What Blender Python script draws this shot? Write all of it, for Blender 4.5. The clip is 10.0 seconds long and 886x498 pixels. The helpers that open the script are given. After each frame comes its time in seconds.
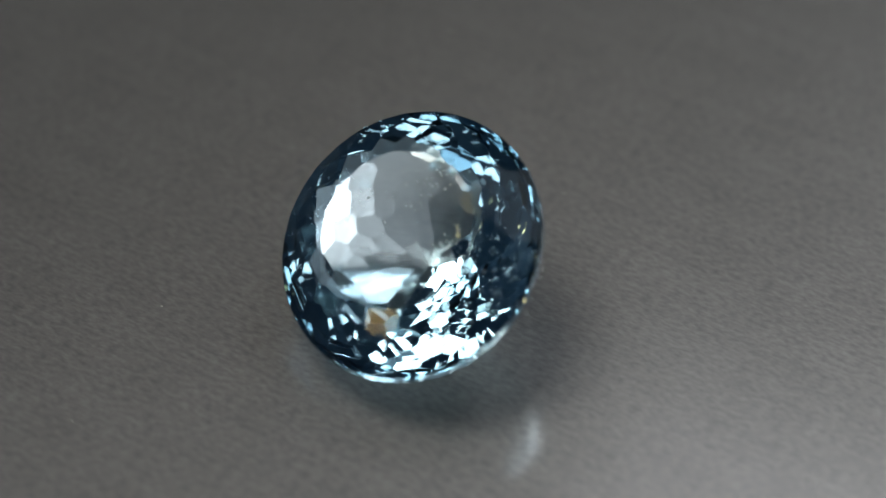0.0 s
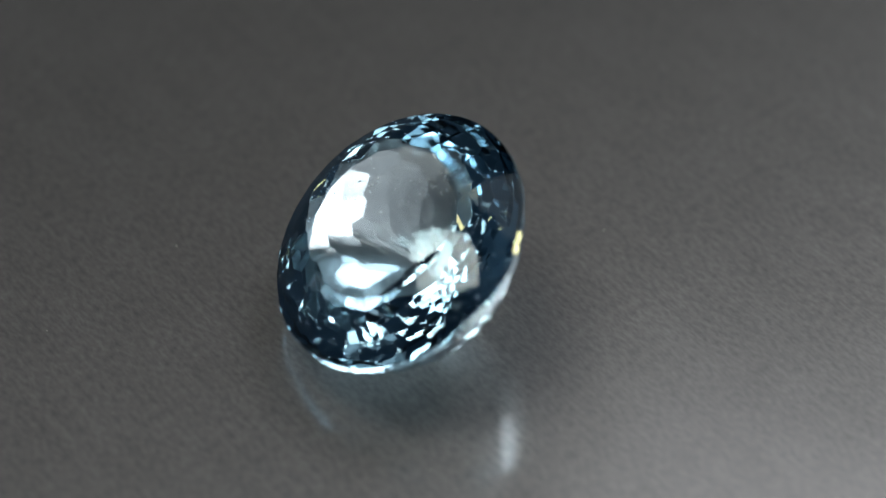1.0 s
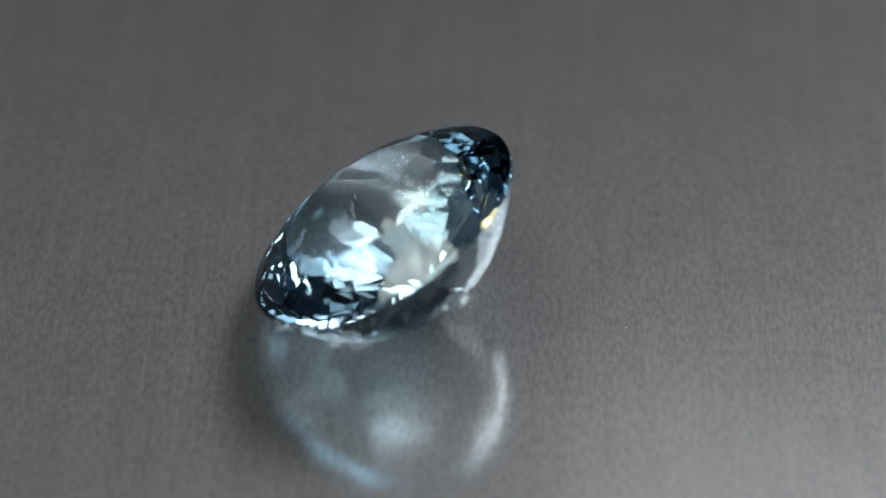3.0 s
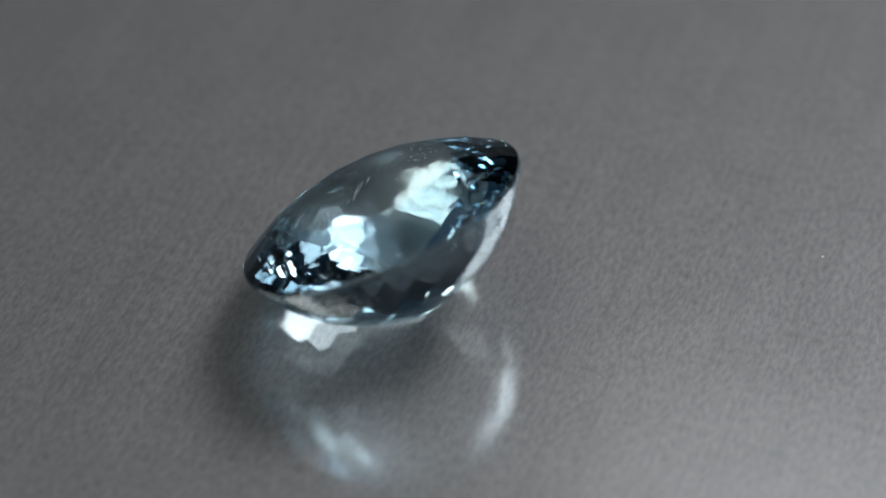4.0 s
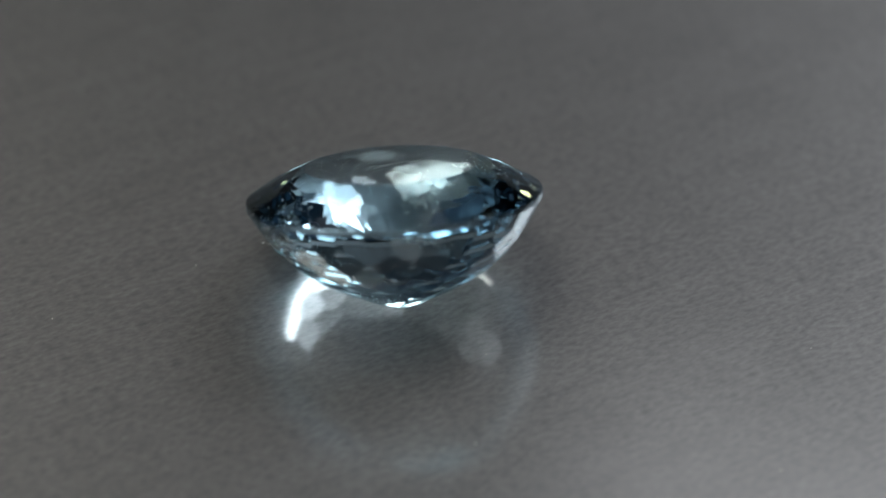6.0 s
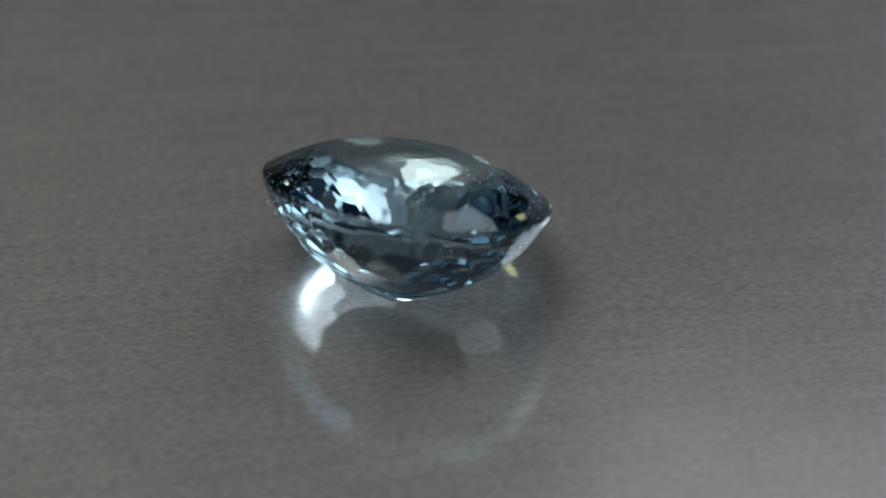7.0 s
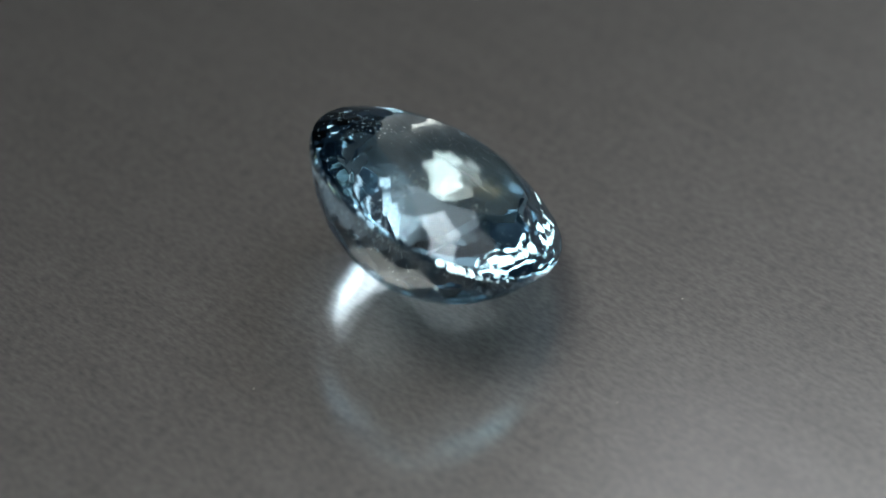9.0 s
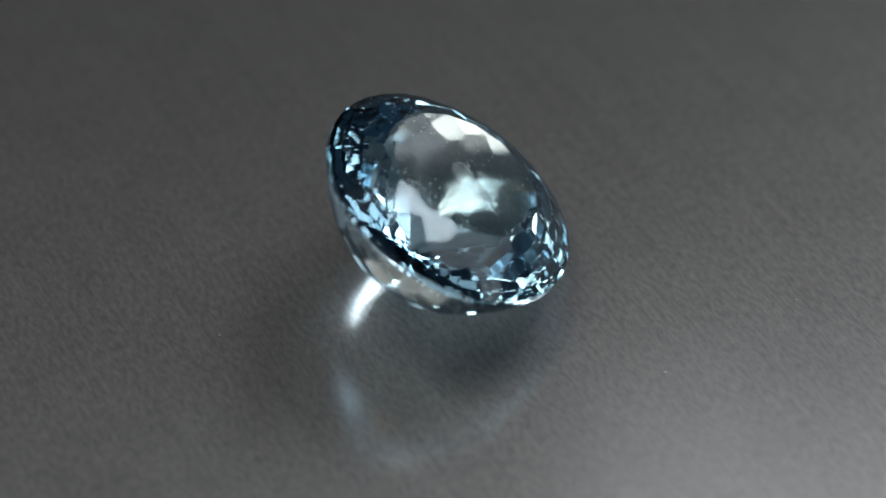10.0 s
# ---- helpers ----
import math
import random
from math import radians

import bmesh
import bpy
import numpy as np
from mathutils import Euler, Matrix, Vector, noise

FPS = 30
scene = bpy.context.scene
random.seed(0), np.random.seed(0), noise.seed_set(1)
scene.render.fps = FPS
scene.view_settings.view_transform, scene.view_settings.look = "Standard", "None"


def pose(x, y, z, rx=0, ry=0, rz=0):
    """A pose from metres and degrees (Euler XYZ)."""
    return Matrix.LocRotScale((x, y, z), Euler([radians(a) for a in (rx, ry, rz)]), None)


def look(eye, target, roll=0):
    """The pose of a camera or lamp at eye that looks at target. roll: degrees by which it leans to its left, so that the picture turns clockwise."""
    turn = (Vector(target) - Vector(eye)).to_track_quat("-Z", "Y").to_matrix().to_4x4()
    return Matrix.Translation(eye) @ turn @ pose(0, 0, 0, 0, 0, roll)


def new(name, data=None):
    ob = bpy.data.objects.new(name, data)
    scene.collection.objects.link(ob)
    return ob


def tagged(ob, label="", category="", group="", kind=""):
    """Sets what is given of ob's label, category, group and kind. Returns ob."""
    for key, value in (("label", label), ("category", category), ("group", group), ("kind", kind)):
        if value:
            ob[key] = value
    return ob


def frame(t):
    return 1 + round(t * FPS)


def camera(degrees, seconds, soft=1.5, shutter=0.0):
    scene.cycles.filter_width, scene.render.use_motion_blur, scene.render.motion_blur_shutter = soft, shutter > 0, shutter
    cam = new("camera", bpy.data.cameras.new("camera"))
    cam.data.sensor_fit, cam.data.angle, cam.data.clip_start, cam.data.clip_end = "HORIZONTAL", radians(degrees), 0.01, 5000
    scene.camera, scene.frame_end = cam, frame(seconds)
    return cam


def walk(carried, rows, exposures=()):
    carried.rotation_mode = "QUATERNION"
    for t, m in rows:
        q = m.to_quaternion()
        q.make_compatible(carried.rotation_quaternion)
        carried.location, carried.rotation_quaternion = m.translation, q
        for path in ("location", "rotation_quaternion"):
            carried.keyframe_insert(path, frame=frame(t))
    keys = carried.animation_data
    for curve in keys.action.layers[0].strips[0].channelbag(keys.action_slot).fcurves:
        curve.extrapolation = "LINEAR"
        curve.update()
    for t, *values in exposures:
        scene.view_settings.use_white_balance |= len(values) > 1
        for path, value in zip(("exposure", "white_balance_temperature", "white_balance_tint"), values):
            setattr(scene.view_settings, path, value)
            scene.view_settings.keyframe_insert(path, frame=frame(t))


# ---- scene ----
# The path, in metres. The plate's axis is the origin; the camera stands still.
AIM = Vector((0.000795, 0.002396, 0.0))
EYE = AIM + 0.098236 * Vector((0, -math.cos(radians(44.38)), math.sin(radians(44.38))))
cam = camera(19.96, 10.0)
cam.data.dof.use_dof = True
cam.data.dof.focus_distance = 0.0955
cam.data.dof.aperture_fstop = 26.0
walk(cam, [(0.0, look(EYE, AIM)), (10.0, look(EYE, AIM))])


def turned(t):
    """Degrees by which the plate has turned, clockwise from above, since the fifth second."""
    return 20.864 * (t - 5) + 0.194 * (t - 5) ** 2


# ---- world, lamps, exposure ----
world = bpy.data.worlds.new("room_light")
scene.world = world
world.use_nodes = True
world.node_tree.nodes["Background"].inputs["Color"].default_value = (0.9, 0.95, 1.0, 1)
world.node_tree.nodes["Background"].inputs["Strength"].default_value = 0.05
scene.view_settings.exposure = 0.5


def softbox(name, eye, target, wide, high, watts, colour):
    data = bpy.data.lights.new(name, "AREA")
    data.shape, data.size, data.size_y, data.energy, data.color = "RECTANGLE", wide, high, watts, colour
    ob = new(name, data)
    ob.matrix_world = look(eye, target)
    return ob


softbox("overhead_softbox", (-0.15, 0.01, 0.455), (0, 0, 0), 0.26, 0.24, 1.05, (1.0, 0.945, 0.85))
# two unseen fills, added to brighten the plate's right and lower right
softbox("right_rear_fill", (0.52, 0.62, 0.74), (0, 0, 0), 0.46, 0.32, 0.85, (0.96, 0.98, 1.0))
softbox("high_fill", (0.22, 0.40, 0.85), (0, 0, 0), 0.52, 0.44, 0.27, (0.96, 0.98, 1.0))
softbox("rear_softbox", (0.56, 0.46, 0.83), (0, 0, 0), 0.46, 0.42, 3.9, (0.95, 0.97, 1.0))
# unseen broad fill added on the right; the wall there has no window
softbox("side_fill", (1.00, 0.30, 0.78), (0, 0, 0), 0.7, 0.7, 1.6, (0.95, 0.97, 1.0))
# unseen weak fill added at left rear to brighten single facets; no window stands there
softbox("left_rear_fill", (-0.60, 1.12, 0.95), (0, 0, 0), 0.34, 0.34, 0.10, (1.0, 0.97, 0.97))
# unseen fill behind the camera, added for reflections in the front facets
softbox("front_fill", (0.15, -0.62, 0.66), (0, 0, 0), 0.24, 0.20, 0.30, (1.0, 0.97, 0.93))
softbox("warm_lamp", (-0.50, -0.20, 0.25), (0, 0, 0), 0.06, 0.06, 0.06, (1.0, 0.62, 0.25))


# ---- materials ----
def material(name):
    m = bpy.data.materials.new(name)
    m.use_nodes = True
    t = m.node_tree
    return m, t, t.nodes["Principled BSDF"]


def link(t, a, out, b, inp):
    t.links.new(a.outputs[out], b.inputs[inp])


def node(t, kind, **values):
    n = t.nodes.new(kind)
    for k, v in values.items():
        n.inputs[k.replace("_", " ")].default_value = v
    return n


def ramp(t, lo, hi, c0, c1):
    n = t.nodes.new("ShaderNodeValToRGB")
    e = n.color_ramp.elements
    e[0].position, e[1].position = lo, hi
    e[0].color, e[1].color = (*c0, 1), (*c1, 1)
    return n


def brushed_metal():
    m, t, b = material("brushed_metal")
    uv = t.nodes.new("ShaderNodeUVMap")
    uv.uv_map = "brushing"
    b.inputs["Metallic"].default_value = 0.8
    b.inputs["Coat Weight"].default_value = 1.0
    b.inputs["Coat Roughness"].default_value = 0.15
    b.inputs["Coat IOR"].default_value = 3.0
    b.inputs["Roughness"].default_value = 0.40
    b.inputs["Anisotropic"].default_value = 0.62
    b.inputs["Anisotropic Rotation"].default_value = 0.225
    tan = t.nodes.new("ShaderNodeTangent")
    tan.direction_type, tan.uv_map = "UV_MAP", "brushing"
    link(t, tan, "Tangent", b, "Tangent")
    # long brush lines, and short pits
    stretch = node(t, "ShaderNodeMapping", Scale=(90, 1800, 1))
    link(t, uv, "UV", stretch, "Vector")
    lines = node(t, "ShaderNodeTexNoise", Scale=1.0, Detail=5.0, Roughness=0.65)
    link(t, stretch, "Vector", lines, "Vector")
    short = node(t, "ShaderNodeMapping", Scale=(2500, 5600, 1))
    link(t, uv, "UV", short, "Vector")
    pits = node(t, "ShaderNodeTexNoise", Scale=1.0, Detail=4.0, Roughness=0.6)
    link(t, short, "Vector", pits, "Vector")
    big = node(t, "ShaderNodeTexNoise", Scale=60.0, Detail=3.0, Roughness=0.5)
    link(t, uv, "UV", big, "Vector")
    mix = node(t, "ShaderNodeMath")
    mix.operation = "MULTIPLY_ADD"
    mix.inputs[1].default_value = 0.3
    link(t, lines, "Fac", mix, 0)
    link(t, pits, "Fac", mix, 2)
    tone = ramp(t, 0.42, 0.90, (0.114, 0.115, 0.118), (0.206, 0.208, 0.214))
    link(t, mix, "Value", tone, "Fac")
    link(t, tone, "Color", b, "Base Color")
    # soft handling marks, a millimetre or two across
    marks = node(t, "ShaderNodeTexNoise", Scale=420.0, Detail=3.0, Roughness=0.55)
    link(t, uv, "UV", marks, "Vector")
    cloud = ramp(t, 0.35, 0.70, (0.95, 0.95, 0.95), (1.045, 1.045, 1.045))
    link(t, marks, "Fac", cloud, "Fac")
    both = t.nodes.new("ShaderNodeMix")
    both.data_type, both.blend_type = "RGBA", "MULTIPLY"
    both.inputs["Factor"].default_value = 1.0
    t.links.new(tone.outputs["Color"], both.inputs[6])
    t.links.new(cloud.outputs["Color"], both.inputs[7])
    # a few long faint scratches along the brushing
    thin = node(t, "ShaderNodeMapping", Scale=(45, 1900, 1))
    thin.inputs["Rotation"].default_value = (0, 0, radians(7))
    link(t, uv, "UV", thin, "Vector")
    scratch = node(t, "ShaderNodeTexNoise", Scale=1.0, Detail=1.0, Roughness=0.4)
    link(t, thin, "Vector", scratch, "Vector")
    trace = ramp(t, 0.66, 0.74, (1.0, 1.0, 1.0), (1.08, 1.08, 1.08))
    link(t, scratch, "Fac", trace, "Fac")
    scored = t.nodes.new("ShaderNodeMix")
    scored.data_type, scored.blend_type = "RGBA", "MULTIPLY"
    scored.inputs["Factor"].default_value = 1.0
    t.links.new(both.outputs[2], scored.inputs[6])
    t.links.new(trace.outputs["Color"], scored.inputs[7])
    t.links.new(scored.outputs[2], b.inputs["Base Color"])
    rough = node(t, "ShaderNodeMapRange")
    rough.inputs["To Min"].default_value, rough.inputs["To Max"].default_value = 0.45, 0.53
    link(t, big, "Fac", rough, "Value")
    link(t, rough, "Result", b, "Roughness")
    bump = node(t, "ShaderNodeBump", Strength=0.34, Distance=0.00002)
    link(t, mix, "Value", bump, "Height")
    link(t, bump, "Normal", b, "Normal")
    return m


def stone(name, tint):
    m, t, b = material(name)
    t.nodes.remove(b)
    g = node(t, "ShaderNodeBsdfGlass", Color=(*tint, 1), Roughness=0.0, IOR=1.58)
    link(t, g, "BSDF", t.nodes["Material Output"], "Surface")
    return m


def plain(name, colour, rough=0.8):
    m, t, b = material(name)
    n = node(t, "ShaderNodeTexNoise", Scale=40.0, Detail=5.0)
    c = ramp(t, 0.3, 0.7, [v * 0.85 for v in colour], [v * 1.12 for v in colour])
    link(t, n, "Fac", c, "Fac")
    link(t, c, "Color", b, "Base Color")
    b.inputs["Roughness"].default_value = rough
    return m


METAL = brushed_metal()
# one mineral; facet tints imitate light's path length: table nearly clear, rim deeper
STONE = {"table": stone("clear_path_tint", (0.965, 0.985, 0.99)), "pavilion": stone("pale_blue_path_tint", (0.77, 0.89, 0.94)), "rim": stone("blue_path_tint", (0.74, 0.875, 0.94))}
# tones of unseen walls, chosen for what the stone and plate reflect
DARK_WALL = plain("dark_reflected_wall", (0.05, 0.058, 0.066))
SLATE_WALL = plain("slate_reflected_wall", (0.12, 0.17, 0.22))
WALL = plain("blue_grey_reflected_wall", (0.26, 0.36, 0.46))
TABLE = plain("dark_table_top", (0.05, 0.05, 0.05), 0.6)
DUST = plain("pale_dust", (0.6, 0.58, 0.55))
FLAW = plain("white_flaw", (0.75, 0.8, 0.82), 0.5)


# ---- building ----
def mesh_of(name, bm, mat):
    me = bpy.data.meshes.new(name)
    bm.to_mesh(me)
    bm.free()
    me.materials.append(mat)
    return me


def part(name, bm, mat, parent, label=""):
    ob = new(name, mesh_of(name, bm, mat))
    ob.parent = parent
    return tagged(ob, label) if label else ob


def slab(name, x0, x1, y0, y1, z0, z1, mat, label, category):
    bm = bmesh.new()
    bmesh.ops.create_cube(bm, size=1.0)
    for v in bm.verts:
        v.co = Vector(((x0, x1)[v.co.x > 0], (y0, y1)[v.co.y > 0], (z0, z1)[v.co.z > 0]))
    ob = new(name, mesh_of(name, bm, mat))
    return tagged(ob, label, category, kind="structure")


PLATE_HIGH = 0.004
R = 1.5
table = slab("table_top", -0.6, 0.6, -0.6, 0.6, -0.034, -PLATE_HIGH, TABLE, "dark matt table top under the plate", "table top")
# unseen room shell: blue tints the stone's darks, the north side dims the plate
slab("floor", -R, R, -R, R, -0.80, -0.75, WALL, "unseen plain blue-grey floor, toned for the stone's reflections", "floor")
slab("ceiling", -R, R, -R, R, 1.6, 1.65, WALL, "unseen plain blue-grey ceiling, toned for the stone's reflections", "ceiling")
slab("wall_north", -R, R, R, R + 0.05, -0.75, 1.6, DARK_WALL, "unseen plain wall, darkened to dim the plate's reflection", "wall")
slab("wall_south", -R, R, -R - 0.05, -R, -0.75, 1.6, SLATE_WALL, "unseen plain slate-blue wall, darkened for contrast in the stone", "wall")
slab("wall_east", R, R + 0.05, -R, R, -0.75, 1.6, WALL, "unseen plain blue-grey wall, toned for the stone's reflections", "wall")
slab("wall_west", -R - 0.05, -R, -R, R, -0.75, 1.6, WALL, "unseen plain blue-grey wall, toned for the stone's reflections", "wall")

for sx in (-1, 1):
    for sy in (-1, 1):
        bm = bmesh.new()
        bmesh.ops.create_cube(bm, size=1.0)
        for v in bm.verts:
            v.co = Vector((sx * 0.54 + v.co.x * 0.05, sy * 0.54 + v.co.y * 0.05, -0.034 if v.co.z > 0 else -0.75))
        part("table_leg", bm, TABLE, table)

BRUSHING = radians(48)


def turntable_plate():
    """A round sheet of satin metal with an eased rim; its top is at z = 0."""
    bm = bmesh.new()
    n, r = 128, 0.12
    rings = []
    for rr, z in ((r - 0.0008, 0.0), (r - 0.0002, -0.0002), (r, -0.0008), (r, -PLATE_HIGH)):
        rings.append([bm.verts.new((rr * math.cos(2 * math.pi * i / n), rr * math.sin(2 * math.pi * i / n), z)) for i in range(n)])
    bm.faces.new(rings[0])
    for a, b in zip(rings, rings[1:]):
        for i in range(n):
            bm.faces.new((a[i], b[i], b[(i + 1) % n], a[(i + 1) % n]))
    bm.faces.new(rings[-1][::-1])
    uv = bm.loops.layers.uv.new("brushing")
    c, s = math.cos(BRUSHING), math.sin(BRUSHING)
    for f in bm.faces:
        for lp in f.loops:
            x, y, z = lp.vert.co
            lp[uv].uv = (x * c + y * s, -x * s + y * c + z)
    ob = new("turntable_plate", mesh_of("turntable_plate", bm, METAL))
    return tagged(ob, "round satin-brushed grey metal plate turning under the stone", "turntable")


plate = turntable_plate()

# ---- the stone ----
SEMI_A, SEMI_B = 0.005109, 0.005601


def tiers():
    """Cutting planes of a round stone of radius 1: name, point on the profile, slope in degrees, count, offset."""
    return [("table_facet", 0.0, 0.2206, 0.0, 1, 0.0),
            ("star_facet", 0.65, 0.194, 21.5, 16, 0.5),
            ("crown_facet", 0.79, 0.133, 27.0, 16, 0.0),
            ("upper_girdle_facet", 0.94, 0.051, 31.0, 32, 0.5),
            ("lower_girdle_facet", 0.96, -0.087, -60.0, 32, 0.5),
            ("pavilion_facet", 0.87, -0.230, -54.0, 18, 0.5),
            ("pavilion_facet", 0.78, -0.343, -46.5, 18, 0.0),
            ("pavilion_facet", 0.67, -0.450, -36.5, 18, 0.5),
            ("pavilion_facet", 0.52, -0.552, -30.0, 18, 0.0),
            ("pavilion_facet", 0.33, -0.652, -25.5, 18, 0.5),
            ("pavilion_facet", 0.14, -0.738, -22.5, 9, 0.25)]


def cut_stone():
    """The oval stone, cut plane by plane out of a block; then each facet becomes a part of its own."""
    bm = bmesh.new()
    bmesh.ops.create_cone(bm, cap_ends=True, segments=72, radius1=1.0, radius2=1.0, depth=3.0)
    kinds = [(Vector((math.cos(2 * math.pi * (i + 0.5) / 72), math.sin(2 * math.pi * (i + 0.5) / 72), 0)), "girdle") for i in range(72)]
    for name, r, z, slope, n, off in tiers():
        for i in range(n):
            a = 2 * math.pi * (i + off) / n
            s = radians(abs(slope))
            up = 1 if slope >= 0 else -1
            normal = Vector((math.sin(s) * math.cos(a), math.sin(s) * math.sin(a), up * math.cos(s)))
            point = Vector((r * math.cos(a), r * math.sin(a), z))
            if r < 1 and n > 1:
                normal = (normal + Vector([random.uniform(-0.022, 0.022) for _ in range(3)])).normalized()
            got = bmesh.ops.bisect_plane(bm, geom=bm.verts[:] + bm.edges[:] + bm.faces[:], dist=1e-6, plane_co=point, plane_no=normal, clear_outer=True)
            edges = [e for e in got["geom_cut"] if isinstance(e, bmesh.types.BMEdge)]
            if len(edges) > 2:
                bmesh.ops.contextual_create(bm, geom=edges)
                kinds.append((normal, name))
    bmesh.ops.remove_doubles(bm, verts=bm.verts, dist=1e-5)
    bmesh.ops.recalc_face_normals(bm, faces=bm.faces)
    # the polish has eased many of the facet junctions into hairline strips
    worn = []
    for e in bm.edges:
        if len(e.link_faces) == 2 and e.calc_length() > 0.06 and e.calc_face_angle(0) > radians(3) and random.random() < 0.62:
            n1, n2 = (f.normal for f in e.link_faces)
            width = random.uniform(0.002, 0.009) if n1.z + n2.z < 0 else random.uniform(0.001, 0.004)
            worn.append(((e.verts[0].co + e.verts[1].co) / 2, (n1 + n2).normalized(), width * math.tan(e.calc_face_angle(0) / 2) / 2))
    for mid, normal, depth in worn:
        got = bmesh.ops.bisect_plane(bm, geom=bm.verts[:] + bm.edges[:] + bm.faces[:], dist=1e-7, plane_co=mid - normal * depth, plane_no=normal, clear_outer=True)
        edges = [e for e in got["geom_cut"] if isinstance(e, bmesh.types.BMEdge)]
        if len(edges) > 2:
            bmesh.ops.contextual_create(bm, geom=edges)
            kinds.append((normal, "facet_edges"))
    bmesh.ops.remove_doubles(bm, verts=bm.verts, dist=1e-6)
    bmesh.ops.recalc_face_normals(bm, faces=bm.faces)
    root = new("gemstone")
    tagged(root, "pale blue transparent oval faceted gemstone tilted on a metal plate", "gemstone")
    joined = {"girdle": bmesh.new(), "facet_edges": bmesh.new()}
    for f in bm.faces:
        f.normal_update()
        kind = max(kinds, key=lambda k: k[0].dot(f.normal))[1] if abs(f.normal.z) > 0.02 else "girdle"
        target = joined.get(kind) or bmesh.new()
        target.faces.new([target.verts.new((v.co.x * SEMI_A, v.co.y * SEMI_B, v.co.z * SEMI_B)) for v in f.verts])
        if kind not in joined:
            part(kind, target, STONE["table" if kind == "table_facet" else "pavilion" if kind == "pavilion_facet" else "rim"], root)
    tagged(part("girdle", joined["girdle"], STONE["rim"], root, "thin faceted girdle of the stone"), kind="stuff")
    tagged(part("facet_edges", joined["facet_edges"], STONE["pavilion"], root, "hairline polished edges between the facets"), kind="stuff")
    low = [Vector((v.co.x * SEMI_A, v.co.y * SEMI_B, v.co.z * SEMI_B)) for v in bm.verts]
    bm.free()
    return root, low


gemstone, corners = cut_stone()
LEAN = pose(0, 0, 0, 0, 0, 118.07) @ pose(0, 0, 0, 0, 28.70, 0) @ pose(0, 0, 0, 0, 0, -18.23)
RISE = -min((LEAN @ c).z for c in corners)


# ---- flaws inside the stone, and dust on the plate ----
def needle(bm, at, along, long, thick):
    """A thin crystal needle, pointed at both ends."""
    d = Vector(along).normalized()
    side = d.orthogonal().normalized()
    other = d.cross(side)
    mid = [bm.verts.new(Vector(at) + thick * (math.cos(i * math.pi / 2) * side + math.sin(i * math.pi / 2) * other)) for i in range(4)]
    ends = [bm.verts.new(Vector(at) + d * long * k) for k in (-0.5, 0.5)]
    for i in range(4):
        bm.faces.new((mid[i], mid[(i + 1) % 4], ends[1]))
        bm.faces.new((mid[(i + 1) % 4], mid[i], ends[0]))


def crumb(bm, at, size, rng):
    """A small angular grain."""
    got = bmesh.ops.create_icosphere(bm, subdivisions=1, radius=size)
    flat = Vector([rng.uniform(0.4, 1.2) for _ in range(3)])
    for v in got["verts"]:
        v.co = Vector(at) + Vector([c * f * rng.uniform(0.7, 1.2) for c, f in zip(v.co, flat)])


MM = 0.001
rng = random.Random(4)
for x, y, z, long in ((0.9, 0.3, 0.15, 1.7), (0.55, 0.5, 0.1, 1.3), (1.15, 0.0, 0.0, 1.1), (0.3, 0.9, 0.2, 0.7), (1.5, -0.5, -0.1, 0.8)):
    bm = bmesh.new()
    needle(bm, (x * MM, y * MM, z * MM), (0.75, -0.55, rng.uniform(-0.15, 0.05)), long * MM, 0.019 * MM)
    part("needle_inclusion", bm, FLAW, gemstone, "fine white needle inside the stone")
bm = bmesh.new()
for k in range(9):
    crumb(bm, [(c + rng.gauss(0, 0.13)) * MM for c in (0.6, -2.5, 0.25)], rng.uniform(0.03, 0.08) * MM, rng)
part("crystal_inclusion", bm, FLAW, gemstone, "small white crystal cluster inside the stone")
for name, centre, spread, count, sizes in (("veil_inclusion", (-1.6, -1.4, -0.2), (0.9, 0.35, 0.2), 60, (0.010, 0.035)),
                                           ("veil_inclusion", (-1.0, 0.35, -3.1), (0.45, 0.4, 0.2), 45, (0.010, 0.035)),
                                           ("veil_inclusion", (1.0, 2.6, -0.6), (0.9, 0.6, 0.3), 60, (0.008, 0.025)),
                                           ("veil_inclusion", (-2.2, 3.2, -0.9), (0.7, 0.6, 0.3), 70, (0.010, 0.040)),
                                           ("veil_inclusion", (2.0, -3.0, -0.8), (0.6, 0.6, 0.3), 50, (0.010, 0.035))):
    bm = bmesh.new()
    for k in range(count):
        at = [(c + rng.gauss(0, w)) * MM for c, w in zip(centre, spread)]
        crumb(bm, at, 1.35 * rng.uniform(*sizes) * MM, rng)
    tagged(part(name, bm, FLAW, gemstone, "cloud of tiny pale specks inside the stone"), kind="stuff")

for r, a, size in ((7.95, -54.5, 0.05), (9.96, 84.7, 0.045), (8.9, -168.5, 0.04), (14.1, -153.3, 0.05), (14.9, 9.7, 0.05), (15.7, -13.5, 0.05), (3.6, -31.2, 0.025),
                   (14.3, 107.8, 0.04), (4.05, -32.6, 0.03), (4.83, -24.5, 0.025), (9.14, 48.3, 0.035)):
    bm = bmesh.new()
    crumb(bm, (r * MM * math.cos(radians(a)), r * MM * math.sin(radians(a)), 0.2 * size * MM), 0.65 * size * MM, rng)
    part("dust_speck", bm, DUST, plate, "pale speck of dust")


def motions():
    times = [0.25 * i for i in range(41)]
    walk(plate, [(t, pose(0, 0, 0, 0, 0, -turned(t))) for t in times])
    walk(gemstone, [(t, pose(0, 0, 0, 0, 0, -turned(t)) @ pose(-0.001362, 0.000641, RISE) @ LEAN) for t in times])


motions()
